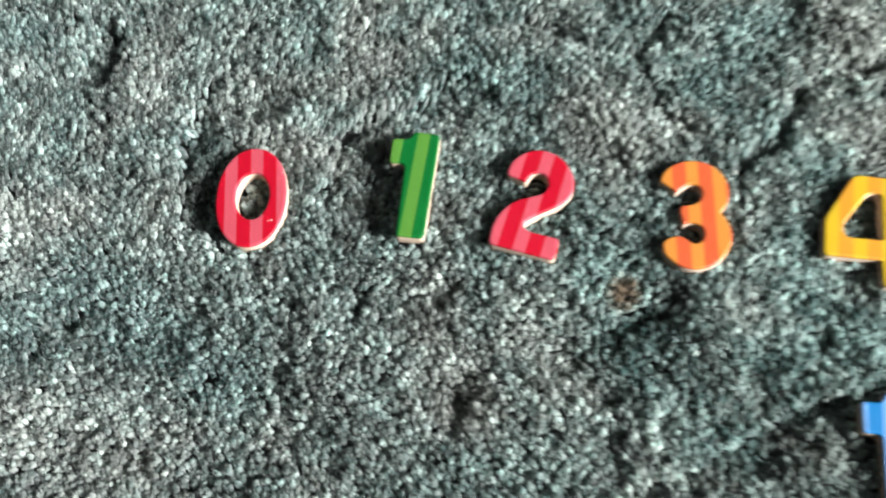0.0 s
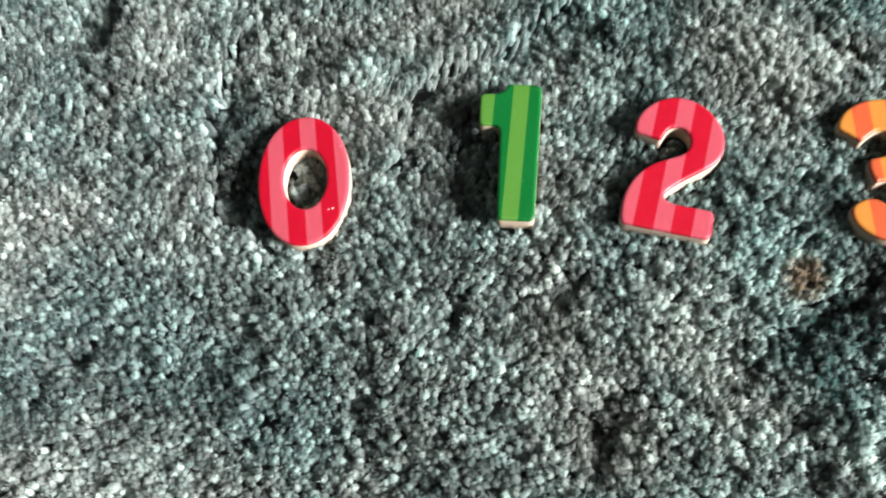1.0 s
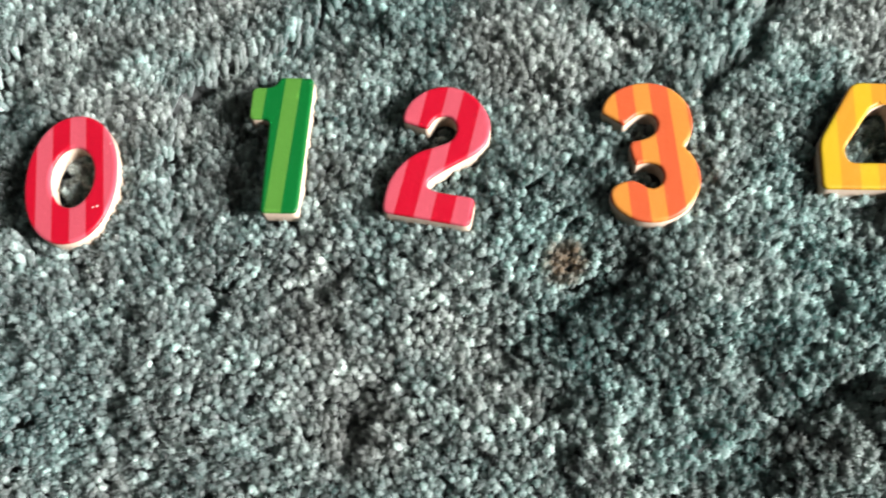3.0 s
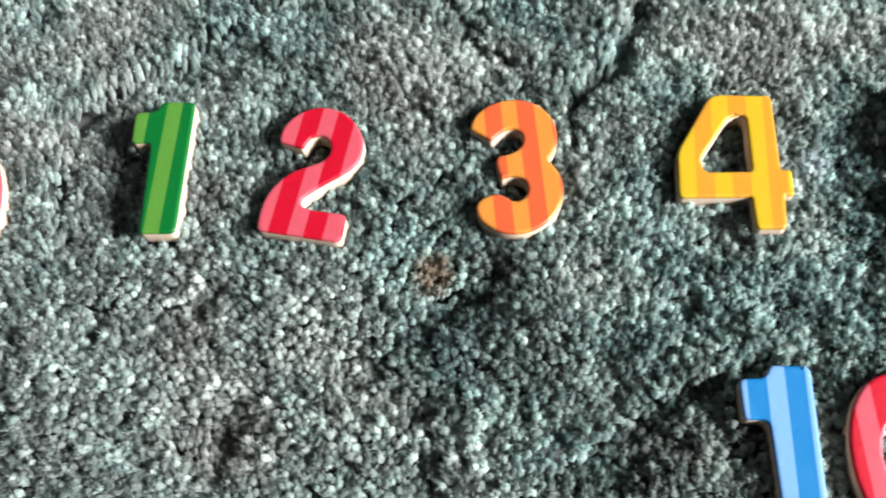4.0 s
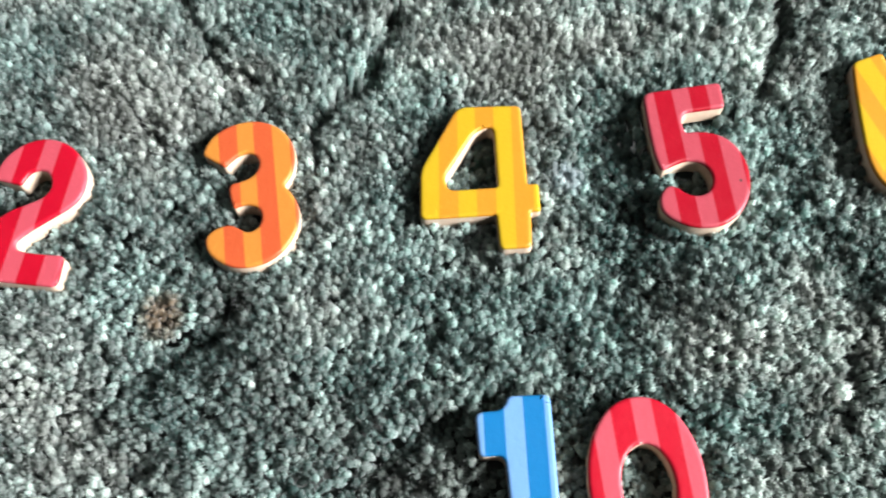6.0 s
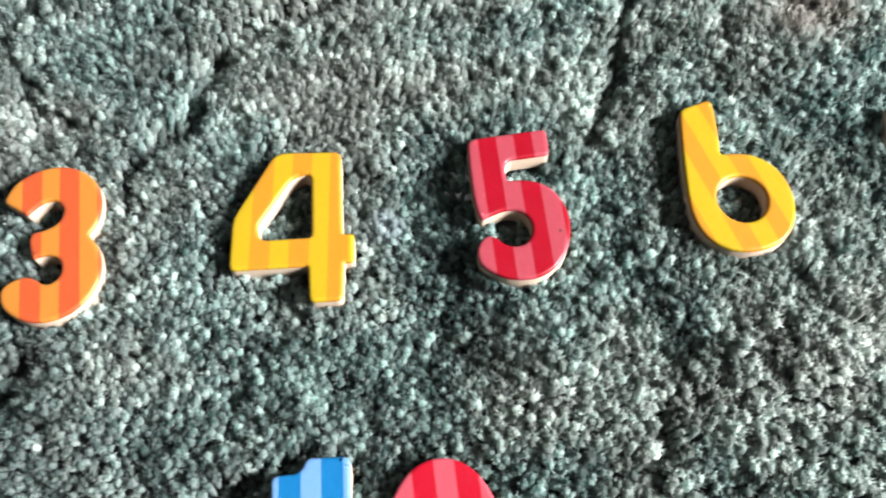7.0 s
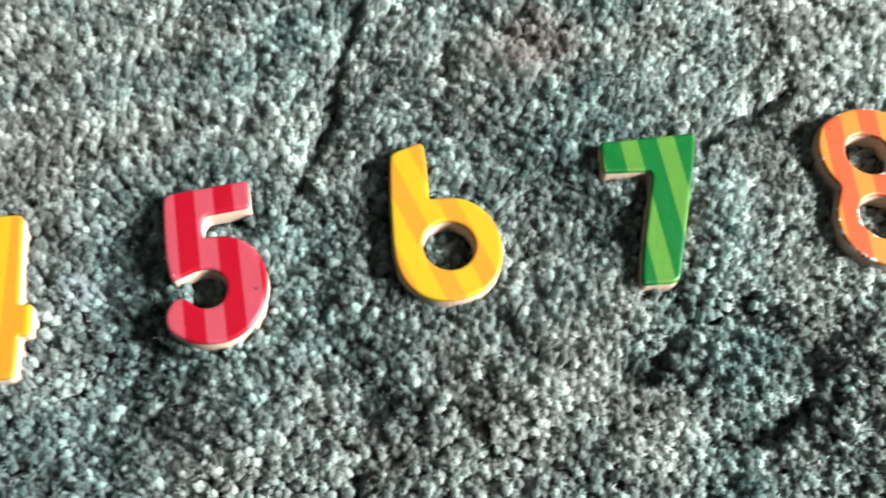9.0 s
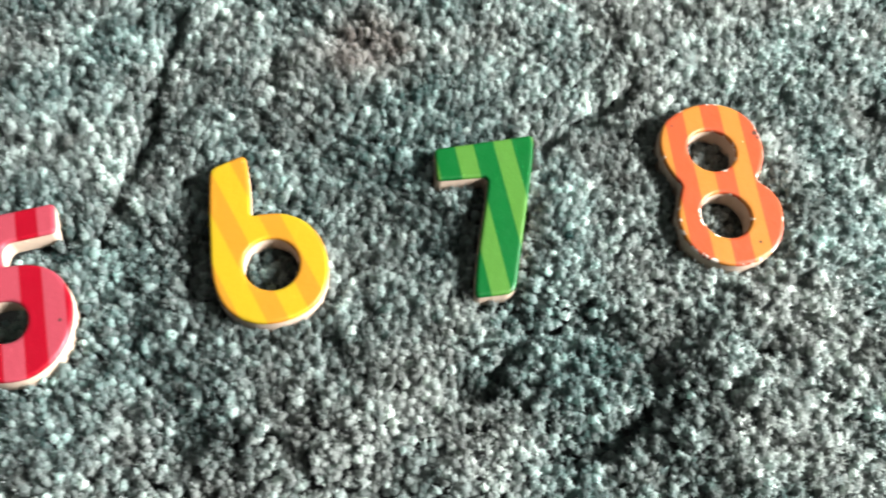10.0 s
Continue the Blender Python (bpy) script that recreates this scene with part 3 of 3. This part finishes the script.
def pile_height(x, y):
    """Height of the pile's top over the plan, in millimetres."""
    h = swell(x, y) + 1.1 * lattice(x, y, 0.0058, 3)
    clump = np.abs(lattice(x, y, 0.024, 5) + 0.5 * lattice(x, y, 0.010, 6))
    h -= 1.9 * np.exp(-((clump / 0.09) ** 2))
    wx = x + 0.0024 * lattice(x, y, 0.012, 8) + 0.0012 * lattice(x, y, 0.005, 18)
    wy = y + 0.0024 * lattice(x, y, 0.012, 9) + 0.0012 * lattice(x, y, 0.005, 19)
    uneven = 1.45 + 0.5 * lattice(x, y, 0.009, 17)
    for line, wide, deep in PARTINGS + DENTS:
        h -= uneven * deep * np.exp(-((along(wx, wy, line)[0] / wide) ** 2))
    for line, drop, reach in BRINKS:
        _, left, hold = along(wx, wy, line)
        low = 0.5 + 0.5 * np.tanh(left / 1.3)
        h -= hold * 2.4 * uneven * np.exp(-((left / 1.7) ** 2))
        h -= hold * 0.7 * uneven * drop * (low * np.exp(-np.maximum(left, 0) / reach) - 0.35 * (1 - low) * np.exp(np.minimum(left, 0) / 9.0))
    return np.maximum(h, -7.0)


def shaded_tint(x, y):
    """Uneven yarn colour over the plan with pile shade and sheen painted in: below 0 dark teal, above 0 light grey."""
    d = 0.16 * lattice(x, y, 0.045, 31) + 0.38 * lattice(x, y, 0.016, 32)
    for cx, cy, r in SHADE_TEAL:
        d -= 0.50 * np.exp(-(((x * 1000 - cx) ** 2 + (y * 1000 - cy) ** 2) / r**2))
    for cx, cy, r in SHEEN_GREY:
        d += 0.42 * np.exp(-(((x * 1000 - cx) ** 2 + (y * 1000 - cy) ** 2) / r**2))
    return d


def shade_and_dirt(x, y):
    """Painted shade and ground-in dirt over the plan, 0 to 1."""
    d = np.zeros(x.shape)
    for cx, cy, r in SHADE_DIRT_SPOTS:
        d += np.exp(-((((x * 1000 - cx) ** 2 + (y * 1000 - cy) ** 2) / r**2) ** 2))
    return np.clip(d * (0.8 + 0.4 * lattice(x, y, 0.006, 33)), 0, 1)


def inside(x, y, lines):
    hit = np.zeros(x.shape, bool)
    for ln in lines:
        ax, ay = ln[:, 0], ln[:, 1]
        bx, by = np.roll(ax, -1), np.roll(ay, -1)
        for k in range(len(ax)):
            if ay[k] == by[k]:
                continue
            cross = ((ay[k] > y) != (by[k] > y)) & (x < (bx[k] - ax[k]) * (y - ay[k]) / (by[k] - ay[k]) + ax[k])
            hit ^= cross
    return hit


PATCH = (-0.204, 0.499, -0.122, 0.137)
PITCH = 0.00218


def mesh_from(name, verts, tris, material, smooth=True):
    mesh = bpy.data.meshes.new(name)
    mesh.vertices.add(len(verts))
    mesh.vertices.foreach_set("co", np.ascontiguousarray(verts, np.float32).ravel())
    mesh.loops.add(tris.size)
    mesh.loops.foreach_set("vertex_index", np.ascontiguousarray(tris, np.int32).ravel())
    mesh.polygons.add(len(tris))
    width_ = tris.shape[1]
    mesh.polygons.foreach_set("loop_start", np.arange(0, tris.size, width_, dtype=np.int32))
    mesh.polygons.foreach_set("use_smooth", np.full(len(tris), smooth))
    mesh.update(calc_edges=True)
    mesh.materials.append(material)
    return new(name, mesh)


def pile(rng):
    """Tufts of one thick twisted yarn each, cut to a soft round end: vertices, triangles and each vertex's tint."""
    xs = np.arange(PATCH[0], PATCH[1], PITCH)
    ys = np.arange(PATCH[2], PATCH[3], PITCH * 0.866)
    gx, gy = np.meshgrid(xs, ys)
    gx = gx + (np.arange(len(ys)) % 2)[:, None] * PITCH / 2
    x = gx.ravel() + rng.normal(0, 0.24, gx.size) * PITCH
    y = gy.ravel() + rng.normal(0, 0.24, gx.size) * PITCH
    # nothing stands where a number presses the pile flat; close by it is held down
    keep, near, pressed = np.ones(len(x), bool), np.full(len(x), 99.0), np.zeros(len(x), bool)
    for lines in FOOTPRINTS:
        allp = np.concatenate(lines)
        lo, hi = allp.min(0) / 1000 - 0.012, allp.max(0) / 1000 + 0.012
        sel = np.flatnonzero((x > lo[0]) & (x < hi[0]) & (y > lo[1]) & (y < hi[1]))
        px, py = x[sel] * 1000, y[sel] * 1000
        d = np.sqrt(((px[:, None] - allp[None, ::2, 0]) ** 2 + (py[:, None] - allp[None, ::2, 1]) ** 2).min(1))
        keep[sel[inside(px, py, lines) | (d < 0.5)]] = False
        near[sel] = np.minimum(near[sel], d)
        for hole in lines[1:]:
            pressed[sel[inside(px, py, [hole])]] = True
        # pockets that the number closes in on most sides are pressed too
        shut = np.zeros(len(sel))
        for k in range(8):
            way_x, way_y = math.cos(math.pi * k / 4), math.sin(math.pi * k / 4)
            met = np.zeros(len(sel), bool)
            for far in (2.5, 5.0, 7.5, 10.0):
                met |= inside(px + far * way_x, py + far * way_y, lines)
            shut += met
        pressed[sel[shut >= 6]] = True
    x, y, near, pressed = x[keep], y[keep], near[keep], pressed[keep]
    n = len(x)
    lift = rng.normal(0, 0.7, n)
    top = pile_height(x, y) + lift - 0.5 * np.exp(-((near / 5.0) ** 2))
    top = np.where(near < 5, np.minimum(top, 1.4 + 0.35 * near), top)
    top = np.where((near < 2.4) & ~pressed, np.maximum(top, 0.9 + 0.5 * lift), top)
    top = np.where(pressed, np.minimum(top, -0.9 + 0.6 * lift), top)
    teal = np.clip(0.5 + shaded_tint(x, y) + rng.normal(0, 0.13, n), 0, 1)
    pale = np.clip(rng.beta(0.7, 1.4, n) + 0.28 * lattice(x, y, 0.0055, 21) + 0.20 * lattice(x, y, 0.015, 22), 0, 1)
    # tufts fan out over the mounds and are brushed away from the window side further up the floor
    e = 0.0015
    slope_x, slope_y = (swell(x + e, y) - swell(x - e, y)) / (2000 * e), (swell(x, y + e) - swell(x, y - e)) / (2000 * e)
    brushed = 1 / (1 + np.exp(-(y - 0.01 - 0.6 * np.minimum(x + 0.05, 0.0)) / 0.02))
    lean_x = -0.7 * slope_x + 0.20 * lattice(x, y, 0.034, 11) + 0.16 * lattice(x, y, 0.010, 13) + 0.16 * brushed + rng.normal(0, 0.13, n)
    lean_y = -0.7 * slope_y + 0.20 * lattice(x, y, 0.034, 12) + 0.16 * lattice(x, y, 0.010, 14) + 0.34 * brushed - 0.05 + rng.normal(0, 0.13, n)
    lean_x, lean_y = np.clip(lean_x, -0.75, 0.75), np.clip(lean_y, -0.75, 0.75)
    loose = np.clip(near / 4.0, 0.15, 1.0)
    lean_x, lean_y = lean_x * loose, lean_y * loose
    radius = rng.uniform(0.86, 1.40, n)
    turn = rng.uniform(0, 2 * math.pi, n)
    sides = 6
    rings = ((0.66, -5.6), (0.98, -2.7), (0.94, -1.25), (0.60, -0.35))
    count = sides * len(rings) + 1
    local = np.zeros((n, count, 3))
    for r, (wide, deep) in enumerate(rings):
        for k in range(sides):
            a = turn + 2 * math.pi * k / sides + 0.45 * r
            w = radius * wide * rng.uniform(0.66, 1.34, n)
            local[:, r * sides + k] = np.stack([w * np.cos(a), w * np.sin(a), deep + rng.normal(0, 0.24, n)], 1)
    local[:, -1, 0], local[:, -1, 1] = radius * rng.normal(0, 0.2, n), radius * rng.normal(0, 0.2, n)
    rise = local[:, :, 2] + 5.6
    local[:, :, 0] += rise * lean_x[:, None]
    local[:, :, 1] += rise * lean_y[:, None]
    verts = local / 1000
    verts[:, :, 0] += (x - 0.004 * lean_x)[:, None]
    verts[:, :, 1] += (y - 0.004 * lean_y)[:, None]
    verts[:, :, 2] += top[:, None] / 1000
    faces = []
    for r in range(len(rings) - 1):
        for k in range(sides):
            q = (k + 1) % sides
            a, b, c, d = r * sides + k, r * sides + q, (r + 1) * sides + q, (r + 1) * sides + k
            faces += [(a, b, d), (b, c, d)]
    last = (len(rings) - 1) * sides
    faces += [(last + k, last + (k + 1) % sides, count - 1) for k in range(sides)]
    tris = (np.arange(n) * count)[:, None, None] + np.array(faces)[None]
    each = np.stack([teal, pale, shade_and_dirt(x, y) * rng.uniform(0.5, 1.0, n)], 1)
    # loose fibre ends that stand out of every cut end
    hairs = np.repeat(np.arange(n), 28)
    m = len(hairs)
    way = rng.normal(0, 1, (m, 3))
    way[:, 2] = np.abs(way[:, 2]) * 0.9 + 0.1
    way /= np.linalg.norm(way, axis=1)[:, None]
    side = np.cross(way, rng.normal(0, 1, (m, 3)))
    side /= np.linalg.norm(side, axis=1)[:, None]
    axis = np.stack([lean_x, lean_y, np.ones(n)], 1)
    core = verts[:, -1] - axis * 0.0012
    root = core[hairs] + way * (0.62 * radius[hairs] / 1000)[:, None] * (1, 1, 0.9) - axis[hairs] * rng.uniform(0, 0.0008, m)[:, None]
    far = root + (way + 0.7 * axis[hairs]) * rng.uniform(0.0007, 0.0016, m)[:, None]
    wide = side * rng.uniform(0.00011, 0.00023, m)[:, None]
    fibre = np.stack([root - wide, root + wide, far], 1).reshape(-1, 3)
    all_tris = np.concatenate([tris.reshape(-1, 3), n * count + np.arange(3 * m).reshape(-1, 3)])
    tints = np.concatenate([np.repeat(each, count, 0), np.repeat(each[hairs], 3, 0)])
    return np.concatenate([verts.reshape(-1, 3), fibre]), all_tris, tints


pile_verts, pile_tris, pile_tint = pile(np.random.default_rng(4))
pile_ob = mesh_from("carpet_pile", pile_verts, pile_tris, M_YARN)
pile_ob.data.attributes.new("tuft", "FLOAT_VECTOR", "POINT").data.foreach_set("vector", pile_tint.astype(np.float32).ravel())
tagged(pile_ob, "deep grey-green plush carpet tufts with partings and a brown stain", "carpet", kind="stuff")


def pile_beyond():
    """The same carpet away from the numbers, as one lumpy sheet round the tufted stretch."""
    step = 0.020
    xs, ys = np.arange(x0 + 0.002, x1 - 0.001, step), np.arange(y0 + 0.002, y1 - 0.001, step)
    gx, gy = np.meshgrid(xs, ys)
    z = (pile_height(gx, gy) - 1.5 + 1.2 * np.random.default_rng(8).uniform(-1, 1, gx.shape)) / 1000
    verts = np.stack([gx, gy, z], -1).reshape(-1, 3)
    a = (np.arange(len(ys) - 1)[:, None] * len(xs) + np.arange(len(xs) - 1)[None]).ravel()
    cx, cy = verts[a, 0], verts[a, 1]
    a = a[~((cx > PATCH[0] + 0.002) & (cx < PATCH[1] - 0.012) & (cy > PATCH[2] + 0.002) & (cy < PATCH[3] - 0.012))]
    return verts, np.stack([a, a + 1, a + 1 + len(xs), a + len(xs)], 1)


beyond_verts, beyond_faces = pile_beyond()
beyond = mesh_from("carpet_surround", beyond_verts, beyond_faces, M_YARN)
# little pale yarn: the tufts' own shadowing is put into the sheet's colour
beyond_tint = np.stack([np.clip(0.5 + shaded_tint(beyond_verts[:, 0], beyond_verts[:, 1]), 0, 1), np.random.default_rng(9).uniform(0.0, 0.12, len(beyond_verts)), np.zeros(len(beyond_verts))], 1)
beyond.data.attributes.new("tuft", "FLOAT_VECTOR", "POINT").data.foreach_set("vector", beyond_tint.astype(np.float32).ravel())
tagged(beyond, "grey-green plush carpet covering the rest of the room", "carpet", kind="stuff")
